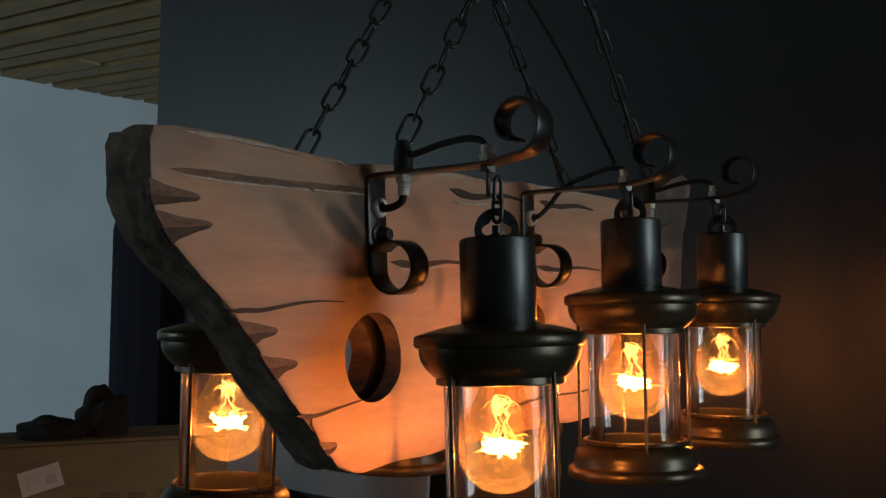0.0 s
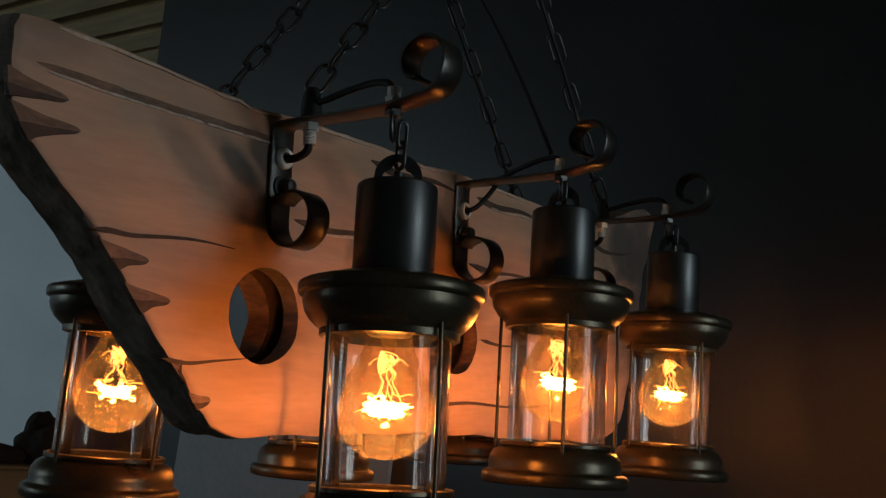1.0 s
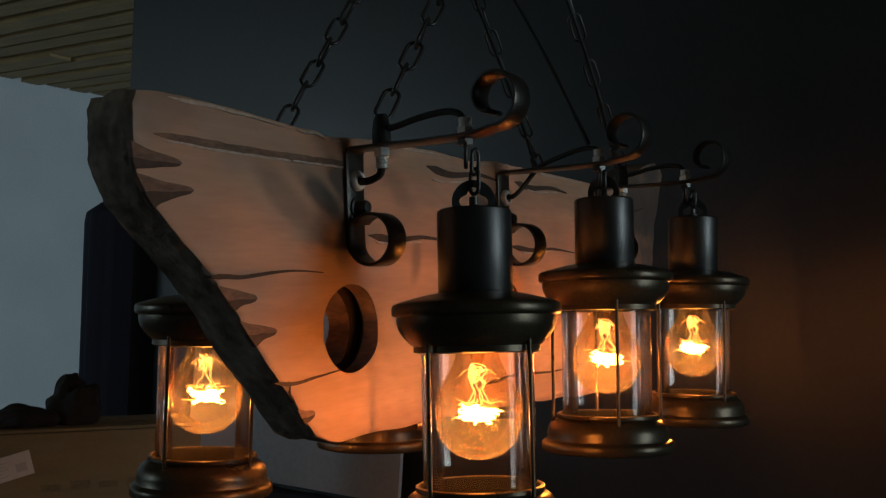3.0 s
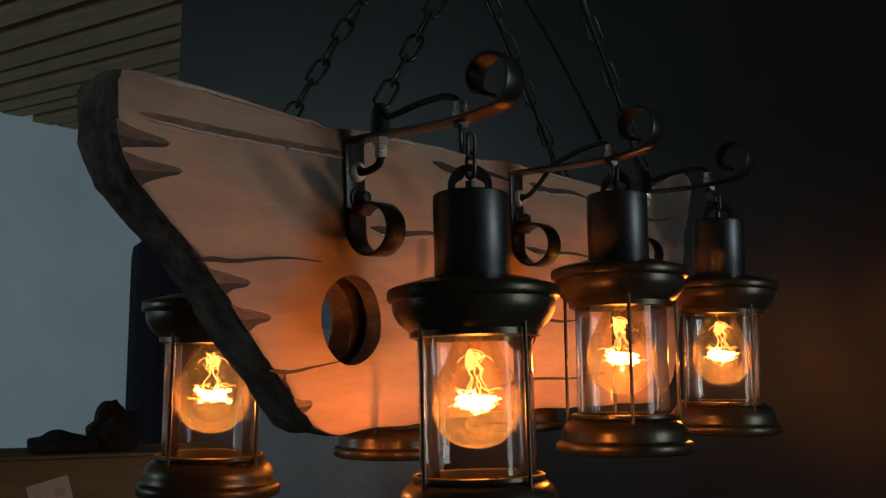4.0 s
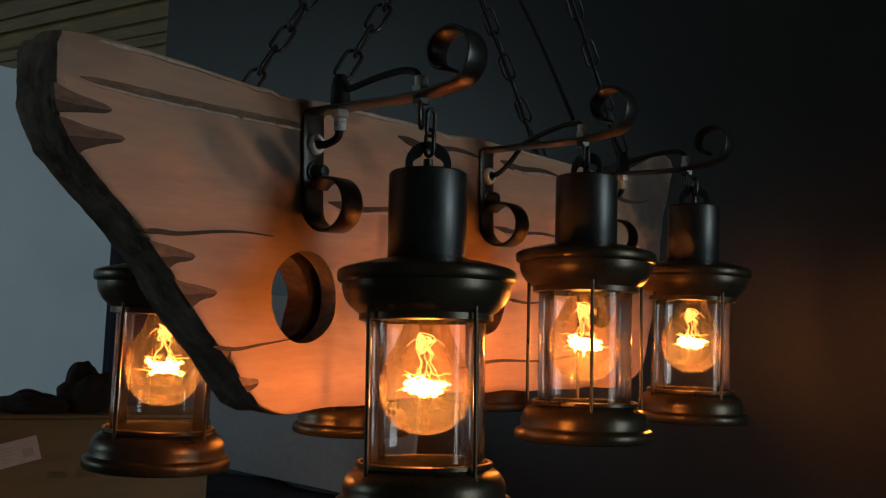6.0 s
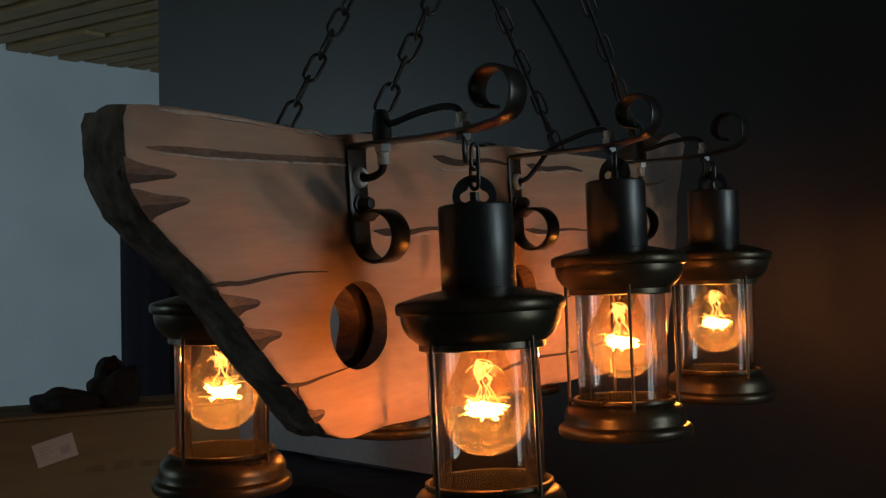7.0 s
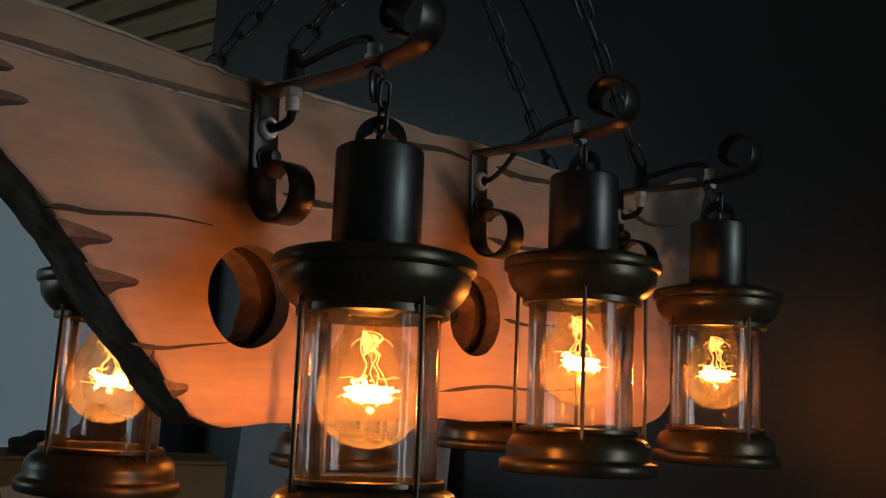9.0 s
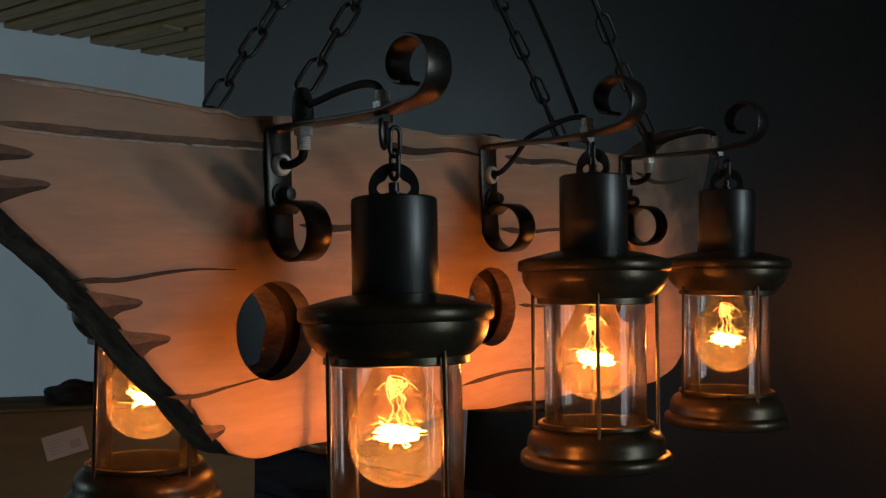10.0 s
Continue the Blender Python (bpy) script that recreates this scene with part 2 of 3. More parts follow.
def wall_with_window(name, along_y, at, a0, a1, w0, w1, s0, s1, mat, label):
    """A wall 0.2 m thick with one window opening from sill s0 to head s1."""
    bm = bmesh.new()
    for p, q, z0, z1 in ((a0, w0, 0, CEIL + 0.05), (w1, a1, 0, CEIL + 0.05), (w0, w1, 0, s0), (w0, w1, s1, CEIL + 0.05)):
        if along_y:
            box(bm, at - 0.2, at, p, q, z0, z1)
        else:
            box(bm, p, q, at - 0.2, at, z0, z1)
    return tagged(part(name, bm, mat, smooth=0), label, "wall", kind="structure")


# unseen walls added to close the room; the southeast opening serves the added lamp
wall_with_window("wall_south", False, -3.0, -3.2, 1.10, 0.17, 1.07, 1.05, 2.45, PLASTER, "unseen grey plaster wall with a window opening")
wall_with_window("wall_southeast", False, -3.0, 1.10, 5.0, 1.5, 2.9, 1.05, 2.45, PLASTER, "unseen grey plaster wall with a window opening")
wall_with_window("wall_west", True, -3.0, -3.0, 5.6, 3.5, 5.1, 1.25, 2.65, PLASTER, "grey plaster wall with a wide window opening")


def window_unit(name, m, width):
    w = thing(name, "unseen white painted window frame with clear panes", "window", kind="structure", m=m)
    for x0, x1, z0, z1 in ((-width / 2, width / 2, 0, 0.05), (-width / 2, width / 2, 1.35, 1.4), (-width / 2, -width / 2 + 0.05, 0.05, 1.35), (width / 2 - 0.05, width / 2, 0.05, 1.35), (-0.025, 0.025, 0.05, 1.35)):
        part("window_frame", box(bmesh.new(), x0, x1, -0.03, 0.03, z0, z1, 0.004), FRAMEPAINT, w)
    for x0, x1 in ((-width / 2 + 0.05, -0.025), (0.025, width / 2 - 0.05)):
        pane = part("pane", box(bmesh.new(), x0, x1, -0.003, 0.003, 0.05, 1.35), GLASS, w, smooth=0)
        pane.visible_shadow = False


window_unit("window_1", pose(0.62, -3.12, 1.05), 0.9)
# this unit is added for the lamp that brightens the white wall
window_unit("added_window_3", pose(2.2, -3.12, 1.05), 1.4)
window_unit("window_2", pose(-3.12, 4.3, 1.25, 0, 0, 90), 1.6)

# ---- the chandelier's board ----
chandelier = thing("chandelier", "rustic live-edge wooden board chandelier with black iron scroll brackets", "chandelier", m=AXES)
THICK = 0.048
TOP_X = (-0.222, -0.2, -0.155, -0.13, -0.1, -0.066, -0.04, -0.03, 0.02, 0.09, 0.13, 0.17, 0.19, 0.24, 0.3, 0.38, 0.5, 0.56, 0.6, 0.65, 0.685, 0.72)
TOP_Z = (1.643, 1.6445, 1.6445, 1.643, 1.640, 1.637, 1.638, 1.635, 1.637, 1.638, 1.637, 1.635, 1.633, 1.638, 1.636, 1.634, 1.630, 1.634, 1.652, 1.668, 1.675, 1.668)
END_V = (0.0, 0.012, 0.03, 0.08, 0.125, 0.175, 0.225, 0.37, 0.46, 0.53, 0.615, 0.69, 0.72, 0.775, 0.82, 0.89, 0.97, 1.0)
LEFT_X = (-0.022, -0.038, -0.050, -0.062, -0.070, -0.078, -0.092, -0.1235, -0.140, -0.157, -0.183, -0.2015, -0.2095, -0.217, -0.2215, -0.222, -0.2225, -0.219)
RIGHT_V = (0.0, 0.015, 0.05, 0.2, 0.36, 0.57, 0.74, 0.85, 0.97, 1.0)
RIGHT_X = (0.580, 0.600, 0.618, 0.640, 0.655, 0.672, 0.688, 0.702, 0.716, 0.708)
HOLES = ((-0.005, 1.479), (0.249, 1.479), (0.498, 1.480))
HOLE_R = 0.0362


def top_z(x):
    return interp(x, TOP_X, TOP_Z) + 0.0016 * noise.noise((x * 17, 0, 0)) + 0.0007 * noise.noise((x * 70, 4, 0))


def bottom_z(x):
    return interp(x, (-0.06, 0.2, 0.35, 0.55, 0.62), (1.390, 1.389, 1.381, 1.371, 1.385)) + 0.001 * math.sin(70 * x)


def board_mesh():
    nu, nv = 330, 100
    bm = bmesh.new()
    grid = []
    for j in range(nv + 1):
        v = j / nv
        x0 = interp(v, END_V, LEFT_X) + 0.0022 * noise.noise((v * 9, 0, 3)) + 0.001 * noise.noise((v * 40, 0, 7))
        x1 = interp(v, RIGHT_V, RIGHT_X) + 0.004 * noise.noise((v * 9, 5, 3))
        row = []
        for i in range(nu + 1):
            x = x0 + (x1 - x0) * i / nu
            b = bottom_z(x)
            row.append([x, b + (top_z(x) - b) * v])
        grid.append(row)

    def inside(p):
        return next((h for h in HOLES if (p[0] - h[0]) ** 2 + (p[1] - h[1]) ** 2 < HOLE_R ** 2), None)

    quads, used = [], set()
    for j in range(nv):
        for i in range(nu):
            q = ((j, i), (j, i + 1), (j + 1, i + 1), (j + 1, i))
            if all(inside(grid[a][b]) for a, b in q):
                continue
            quads.append(q)
            used.update(q)
    verts = {}
    for a, b in used:
        x, z = grid[a][b]
        h = inside((x, z))
        if h:
            d = math.hypot(x - h[0], z - h[1])
            x, z = h[0] + (x - h[0]) * HOLE_R / d, h[1] + (z - h[1]) * HOLE_R / d
        grid[a][b] = (x, z)
        relief = 0.0016 * noise.noise((x * 14, z * 40, 0)) + 0.0006 * noise.noise((x * 60, z * 160, 2))
        edge = min(a, nv - a, b, nu - b)
        relief += 0.0014 * max(0, 1 - edge / 2.0) ** 2
        verts[a, b] = (bm.verts.new((x, relief, z)), bm.verts.new((x, THICK - relief, z)))
    count, groove = {}, {}
    for q in quads:
        f = bm.faces.new([verts[k][0] for k in q])
        bm.faces.new([verts[k][1] for k in q][::-1])
        for k in range(4):
            e = tuple(sorted((q[k], q[(k + 1) % 4])))
            count.setdefault(e, []).append((q[k], q[(k + 1) % 4]))
    for e, uses in count.items():
        if len(uses) == 1:
            a, b = uses[0]
            mids = []
            for k in (a, b):
                p, r = verts[k][0].co, verts[k][1].co
                mids.append((p, r))
            near = [h for h in HOLES if (mids[0][0].x - h[0]) ** 2 + (mids[0][0].z - h[1]) ** 2 < (HOLE_R + 0.002) ** 2]
            if near:
                h = near[0]
                rims = []
                for k in (a, b):
                    if k not in groove:
                        p = verts[k][0].co
                        dx, dz = p.x - h[0], p.z - h[1]
                        ang = math.atan2(dz, dx)
                        g2 = 0.86 + 0.16 * noise.noise((math.cos(ang) * 1.6, math.sin(ang) * 1.6, h[0] * 9))
                        back_v = verts[k][1]
                        back_v.co = Vector((h[0] + dx * g2, back_v.co.y, h[1] + dz * g2))
                        groove[k] = [bm.verts.new((h[0] + dx * g, y, h[1] + dz * g)) for g, y in ((1.0, 0.016), (1.3, 0.0165), (1.3, 0.0275), (0.5 + 0.5 * g2, 0.028))]
                    rims.append([verts[k][0], *groove[k], verts[k][1]])
                for i in range(5):
                    f = bm.faces.new((rims[0][i], rims[0][i + 1], rims[1][i + 1], rims[1][i]))
                    f.material_index = 3 if 0 < i < 4 else 2
                continue
            strips = []
            for k in (a, b):
                if k not in groove:
                    p, r = verts[k][0].co, verts[k][1].co
                    groove[k] = []
                    for i in range(1, 7):
                        q = p.lerp(r, i / 7)
                        amp = 0.0030 if k[1] < 3 else 0.0012
                        groove[k].append(bm.verts.new(q + Vector((amp * noise.noise((q.x * 45, q.y * 90, q.z * 45)) - 0.4 * amp, 0, amp * noise.noise((q.x * 60, q.y * 110, q.z * 60 + 9))))))
                strips.append([verts[k][0], *groove[k], verts[k][1]])
            for i in range(7):
                f = bm.faces.new((strips[0][i], strips[0][i + 1], strips[1][i + 1], strips[1][i]))
                f.material_index = 1 if a[1] + b[1] < 3 else 0
    return bm


def darken(m, spots):
    """Soft grey-brown patches on the wood, each with its own place, size, turn and depth."""
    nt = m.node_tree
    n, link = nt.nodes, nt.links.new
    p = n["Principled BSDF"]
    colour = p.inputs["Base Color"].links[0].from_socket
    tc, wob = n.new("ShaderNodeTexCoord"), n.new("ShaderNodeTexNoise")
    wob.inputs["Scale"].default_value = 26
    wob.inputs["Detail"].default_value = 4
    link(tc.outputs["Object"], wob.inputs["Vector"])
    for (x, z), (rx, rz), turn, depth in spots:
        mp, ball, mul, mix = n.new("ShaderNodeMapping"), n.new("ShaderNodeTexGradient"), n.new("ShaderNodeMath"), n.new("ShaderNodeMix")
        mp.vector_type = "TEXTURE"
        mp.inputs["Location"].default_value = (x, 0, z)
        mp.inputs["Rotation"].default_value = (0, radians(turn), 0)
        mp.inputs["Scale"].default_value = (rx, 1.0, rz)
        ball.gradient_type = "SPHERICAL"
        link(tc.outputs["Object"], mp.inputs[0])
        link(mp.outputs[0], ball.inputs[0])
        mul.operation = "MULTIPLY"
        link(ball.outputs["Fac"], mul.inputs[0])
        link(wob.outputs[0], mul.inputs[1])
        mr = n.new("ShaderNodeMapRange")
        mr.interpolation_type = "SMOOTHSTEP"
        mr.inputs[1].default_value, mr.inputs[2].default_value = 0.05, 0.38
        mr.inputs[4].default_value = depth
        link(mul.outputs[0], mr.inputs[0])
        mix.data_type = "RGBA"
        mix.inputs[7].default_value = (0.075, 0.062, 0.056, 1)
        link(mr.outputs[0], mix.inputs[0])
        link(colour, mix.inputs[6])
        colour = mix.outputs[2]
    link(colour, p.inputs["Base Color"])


# the first two patches make the board's right end darker
darken(WOOD, [((0.650, 1.625), (0.19, 0.11), 0, 0.85), ((0.685, 1.54), (0.15, 0.20), 0, 0.85), ((-0.040, 1.585), (0.062, 0.017), 36, 0.85), ((-0.012, 1.594), (0.045, 0.015), 50, 0.75), ((-0.075, 1.578), (0.07, 0.02), 34, 0.4),
             ((-0.035, 1.560), (0.030, 0.020), 40, 0.5), ((-0.010, 1.550), (0.022, 0.030), 10, 0.55), ((0.045, 1.632), (0.035, 0.012), 0, 0.5), ((0.06, 1.60), (0.05, 0.02), 30, 0.35), ((0.215, 1.585), (0.05, 0.016), 40, 0.65), ((0.09, 1.535), (0.014, 0.03), 10, 0.5),
             ((0.46, 1.585), (0.05, 0.018), 38, 0.6), ((-0.20, 1.635), (0.05, 0.03), 0, 0.4), ((0.62, 1.6), (0.05, 0.08), 0, 0.4), ((0.02, 1.637), (0.03, 0.012), 0, 0.5)])
board = part("board", board_mesh(), WOOD, chandelier, "tan stained board with a charred left end, a darker right end and carved cracks")
for coat in (CHAR, CHIP, CRACK_SHADE):
    board.data.materials.append(coat)

# carved chips and splits, dark stained, on the face of the board
CHIPS = [
    # root z, tip x, tip z, rise and fall of the root
    (1.6010, -0.1830, 1.5990, 0.0085, 0.0090),
    (1.5800, -0.1730, 1.5815, 0.0095, 0.0125),
    (1.5085, -0.1140, 1.5070, 0.0090, 0.0095),
    (1.4830, -0.0940, 1.4820, 0.0085, 0.0110),
    (1.4155, -0.0530, 1.4160, 0.0055, 0.0065),
    (1.4370, -0.0800, 1.4415, 0.0060, 0.0100),
]


def left_x(z):
    """The board's left outline at height z."""
    return interp((z - 1.389) / 0.255, END_V, LEFT_X) - 0.0035


def chip_outline(z0, x1, z1, rise, fall, low=1.0):
    """A blunt, waisted splinter from the outline to its rounded tip; low below 1 keeps its upper edge down."""
    up, down = [], []
    for k in range(17):
        t = k / 16
        blunt = math.sqrt(max(0.0, 1 - t ** 7))
        body = (1 - t) ** 1.8
        ripple = 0.0005 * math.sin(9 * t + 40 * z0)
        for side, h, f in ((up, rise, low), (down, -fall, 1.0)):
            w = f * ((h - math.copysign(0.0030, h)) * body + math.copysign(0.0030, h) * blunt) + ripple * (1 - t)
            xr = left_x(z0 + w)
            side.append((xr + (x1 - xr) * t, z0 + (z1 - z0) * t + w))
    return up + down[::-1][1:]


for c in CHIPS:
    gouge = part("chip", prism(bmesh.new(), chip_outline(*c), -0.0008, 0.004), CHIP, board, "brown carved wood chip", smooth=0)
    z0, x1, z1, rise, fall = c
    # flat dark strip paints the shade along the chip's lower edge
    part("chip_shade", prism(bmesh.new(), chip_outline(z0 - 0.0012, x1 - 0.0012, z1 - 0.0006, rise, fall - 0.0006, -0.12), -0.0014, 0.002), CRACK_SHADE, gouge, "dark painted shade along the chip's lower edge", smooth=0)


def split(points, width, mat=CRACK_SHADE, name="crack", y=-0.0012, label="dark carved split in the wood", even=False):
    line = smooth_line([(x, 0, z) for x, z in points], 8)
    n = len(line) - 1
    up, down = [], []
    for i, p in enumerate(line):
        t = i / n
        w = width / 2 * min(1.0, 0.1 + 14 * t, 0.1 + 14 * (1 - t)) * (1 + 0.35 * noise.noise((p.x * 90, p.z * 90, 1))) if even else width * (0.15 + 0.85 * (1 - t) ** 0.8) / 2 * min(1.0, 0.12 + 7 * t)
        up.append((p.x, p.z + w))
        down.append((p.x, p.z - w))
    part(name, prism(bmesh.new(), up + down[::-1], y, 0.004), mat, board, label, smooth=0)


split([(-0.160, 1.5225), (-0.145, 1.5228), (-0.128, 1.5222), (-0.095, 1.5255), (-0.070, 1.5265), (-0.040, 1.525)], 0.0042)
split([(-0.098, 1.4435), (-0.076, 1.4412), (-0.050, 1.4438), (-0.022, 1.4465)], 0.0036)
split([(-0.207, 1.6165), (-0.150, 1.6145), (-0.088, 1.6135), (-0.030, 1.6135), (0.0, 1.613)], 0.0052, CHIP, "groove", -0.0008, "brown carved groove along the top", True)
# pale strips paint the highlight along the groove's ridge and the top edge
for a, b in ((-0.199, -0.125), (-0.127, -0.076), (-0.074, -0.038), (-0.038, 0.0)):
    split([(a + (b - a) * k / 4, interp(a + (b - a) * k / 4, (-0.2, -0.15, -0.085, 0.0), (1.6127, 1.6106, 1.6102, 1.6103)) + 0.0003 * (k % 2)) for k in range(5)], 0.0016, HIGHLIGHT, "ridge", -0.0014, "pale ridge of wood with a painted highlight", True)
for a, b, w in ((-0.195, -0.075, 0.0030), (-0.068, 0.0, 0.0022), (0.03, 0.15, 0.0026), (0.175, 0.235, 0.002), (0.26, 0.44, 0.0026)):
    split([(a + (b - a) * k / 6, top_z(a + (b - a) * k / 6) - 0.0026 - 0.0006 * (k % 2)) for k in range(7)], w, HIGHLIGHT, "edge_highlight", -0.0012, "highlight painted along the worn upper edge of the wood")
split([(0.02, 1.556), (0.06, 1.553), (0.10, 1.556), (0.15, 1.553)], 0.007)
split([(0.11, 1.622), (0.15, 1.617), (0.2, 1.621), (0.245, 1.617)], 0.008)
split([(0.275, 1.619), (0.31, 1.615), (0.36, 1.618), (0.40, 1.615)], 0.008)
split([(0.265, 1.551), (0.31, 1.547), (0.36, 1.549), (0.42, 1.545)], 0.006)
split([(0.29, 1.478), (0.33, 1.474), (0.38, 1.476)], 0.004)
split([(0.20, 1.412), (0.27, 1.416), (0.35, 1.412), (0.43, 1.414)], 0.004)
split([(0.52, 1.612), (0.56, 1.602), (0.61, 1.604), (0.64, 1.61)], 0.006)


# thin pale strips paint a highlight below four of the carved splits
for x, z, span, h in ((0.118, 1.6145, 0.060, 0.0075), (0.300, 1.6165, 0.080, 0.0070), (0.030, 1.5535, 0.070, 0.0055), (0.285, 1.5480, 0.070, 0.0050)):
    split([(x + span * k / 5, z - h * 0.55 - 0.0012 * math.sin(k)) for k in range(6)], 0.0016, HIGHLIGHT, "lip", -0.0016, "highlight painted along the lip of a carved split", True)


# ---- brackets ----
def bracket(x, front, chained=True):
    """An iron strap bent to an arm with a scroll above and a curl below; front ones reach towards -y."""
    m = Matrix.Translation((x, 0 if front else THICK, 0)) @ (Matrix() if front else Matrix.Rotation(math.pi, 4, "Z"))
    b = new("bracket")
    b.parent, b.matrix_basis = chandelier, m
    b["label"] = "black iron strap bracket with rolled scroll ends"
    half = 0.0115
    arm = [(-0.0025 - 0.004 * (1 - math.cos(a)), 1.622 + 0.004 * math.sin(a)) for a in np.linspace(0, math.pi / 2, 5)]
    arm = [(-0.0025, 1.60)] + arm + [(-0.04, 1.626), (-0.08, 1.6255), (-0.11, 1.6262), (-0.124, 1.6275), (-0.134, 1.6292)]
    cy, cz = -0.1390, 1.6510
    for k in range(30):
        a = radians(-94 - 345 * k / 29)
        r = 0.0210 + 0.0006 * math.sin(min(1, k / 10) * math.pi / 2) - 0.0125 * max(0, (k - 10) / 19) ** 1.3
        arm.append((cy + r * math.cos(a), cz + r * math.sin(a)))
    part("arm", ribbon(bmesh.new(), arm, half, 0.003), IRON, b)
    drop = [(-0.0025, 1.60), (-0.0025, 1.575), (-0.0025, 1.556)]
    for k in range(1, 30):
        a = math.pi + k / 29 * radians(318)
        drop.append((-0.0235 - 0.021 * math.cos(a) * 1.0, 1.551 + 0.0205 * math.sin(a)))
    part("plate", ribbon(bmesh.new(), drop, half, 0.003), IRON, b)
    # nuts and studs
    for y, z0, z1, name in ((-0.1105, 1.6272, 1.633, "nut"), (-0.031, 1.6185, 1.6245, "nut"))[:1 + chained]:
        part(name, hexagon(bmesh.new(), 0.0068, z0, z1, Matrix.Translation((0, y, 0))), ZINC, b, "zinc plated hex nut", smooth=30)
    for y, z0, z1 in ((-0.1105, 1.633, 1.641), (-0.031, 1.608, 1.6185))[:1 + chained]:
        bm = bmesh.new()
        prof = [(0.0003, z0)]
        for k in range(9):
            prof += [(0.0052, z0 + (z1 - z0) * (k + 0.1) / 9), (0.0046, z0 + (z1 - z0) * (k + 0.7) / 9)]
        prof.append((0.0003, z1))
        part("threaded_stud", lathe(bm, prof, 20, Matrix.Translation((0, y, 0))), ZINC, b, "zinc plated threaded stud")
    bm = bmesh.new()
    lathe(bm, [(0.0045, 0), (0.0085, 0.0002), (0.0085, 0.003), (0.007, 0.005), (0.0045, 0.005), (0.0045, 0)], 24, Matrix.Translation((0, -0.004, 1.600)) @ Matrix.Rotation(math.pi / 2, 4, "X"))
    part("cable_gland", bm, ZINC, b, "zinc plated cable gland ring")
    bm = bmesh.new()
    lathe(bm, [(0.0085, 0), (0.0085, 0.002), (0.006, 0.003), (0.006, 0.009), (0.0045, 0.012), (0.0005, 0.0125)], 24, Matrix.Translation((0, -0.004, 1.578)) @ Matrix.Rotation(math.pi / 2, 4, "X"))
    part("cap_bolt", bm, BLACK, b, "black capped bolt")
    if chained:
        # cable from the gland up into the hollow stud
        bm = bmesh.new()
        tube(bm, smooth_line([(0, -0.003, 1.600), (0, -0.016, 1.599), (0.001, -0.027, 1.603), (0, -0.031, 1.610)], 6), 0.0032, 8)
        part("feed_cable", bm, RUBBER, b)
        # sleeve over the stud, with the cable to the outer stud
        bm = bmesh.new()
        lathe(bm, [(0.0005, 1.6268), (0.0075, 1.6268), (0.008, 1.634), (0.007, 1.645), (0.0045, 1.652), (0.0005, 1.653)], 16, Matrix.Translation((0, -0.031, 0)))
        part("sleeve", bm, RUBBER, b)
        bm = bmesh.new()
        tube(bm, smooth_line([(0, -0.033, 1.640), (0, -0.044, 1.6405), (0.002, -0.066, 1.6455), (0.001, -0.090, 1.6475), (0, -0.104, 1.645), (0, -0.1085, 1.6405)], 6), 0.0027, 8)
        part("arm_cable", bm, RUBBER, b)
    else:
        bm = bmesh.new()
        tube(bm, smooth_line([(0, -0.003, 1.600), (0.004, -0.013, 1.602), (0.0125, -0.020, 1.612), (0.0148, -0.030, 1.624), (0.010, -0.042, 1.6315), (0.003, -0.066, 1.637), (0.001, -0.090, 1.6425), (0, -0.104, 1.6425), (0, -0.1085, 1.6405)], 6), 0.0024, 8)
        part("arm_cable", bm, RUBBER, b)
    part("lower_nut", hexagon(bmesh.new(), 0.0066, 1.6195, 1.6240, Matrix.Translation((0, -0.1105, 0))), BLACK, b, "black hex nut", smooth=30)
    # eye under the arm from which the lantern's chain hangs
    bm = bmesh.new()
    tube(bm, [(0.0068 * math.cos(a), -0.1105 + 0.004 * math.cos(a), 1.6130 + 0.0105 * math.sin(a)) for a in np.linspace(0, 2 * math.pi, 24, endpoint=False)], 0.0017, 8, True)
    part("eye", bm, BLACK, b, "small black eye")
    return b


BRACKET_X = (0.0, 0.247, 0.493)
for bx in BRACKET_X:
    bracket(bx, True, bx != BRACKET_X[1])
for bx in BRACKET_X:
    bracket(bx, False, bx != BRACKET_X[1])


# ---- chains ----
def link_mesh(length, width, wire):
    r = width / 2 - wire
    s = length / 2 - wire - r
    pts = [(r * math.cos(a), 0, s + r * math.sin(a)) for a in np.linspace(0, math.pi, 9)] + [(r * math.cos(a), 0, -s + r * math.sin(a)) for a in np.linspace(math.pi, 2 * math.pi, 9)]
    bm = bmesh.new()
    tube(bm, pts, wire, 8, True)
    me = bpy.data.meshes.new("link")
    bm.to_mesh(me)
    bm.free()
    me.materials.append(BLACK)
    me.shade_smooth()
    return me


BIG, SMALL = link_mesh(0.036, 0.0165, 0.0016), link_mesh(0.0225, 0.0118, 0.0016)


def chain(name, a, b, me, pitch, label, group, first=0.0):
    a, b = Vector(a), Vector(b)
    d = b - a
    c = thing(name, label, "chain", group, m=Matrix.Translation(a))
    turn = d.to_track_quat("Z", "Y").to_matrix().to_4x4()
    n = max(1, round(d.length / pitch))
    for k in range(n):
        ob = new("link", me)
        ob.parent = c
        ob.matrix_basis = Matrix.Translation(d * ((k + 0.5) / n)) @ turn @ Matrix.Rotation(radians(90 * (k % 2) + first + 9 * math.sin(2.1 * k)), 4, "Z")
    return c


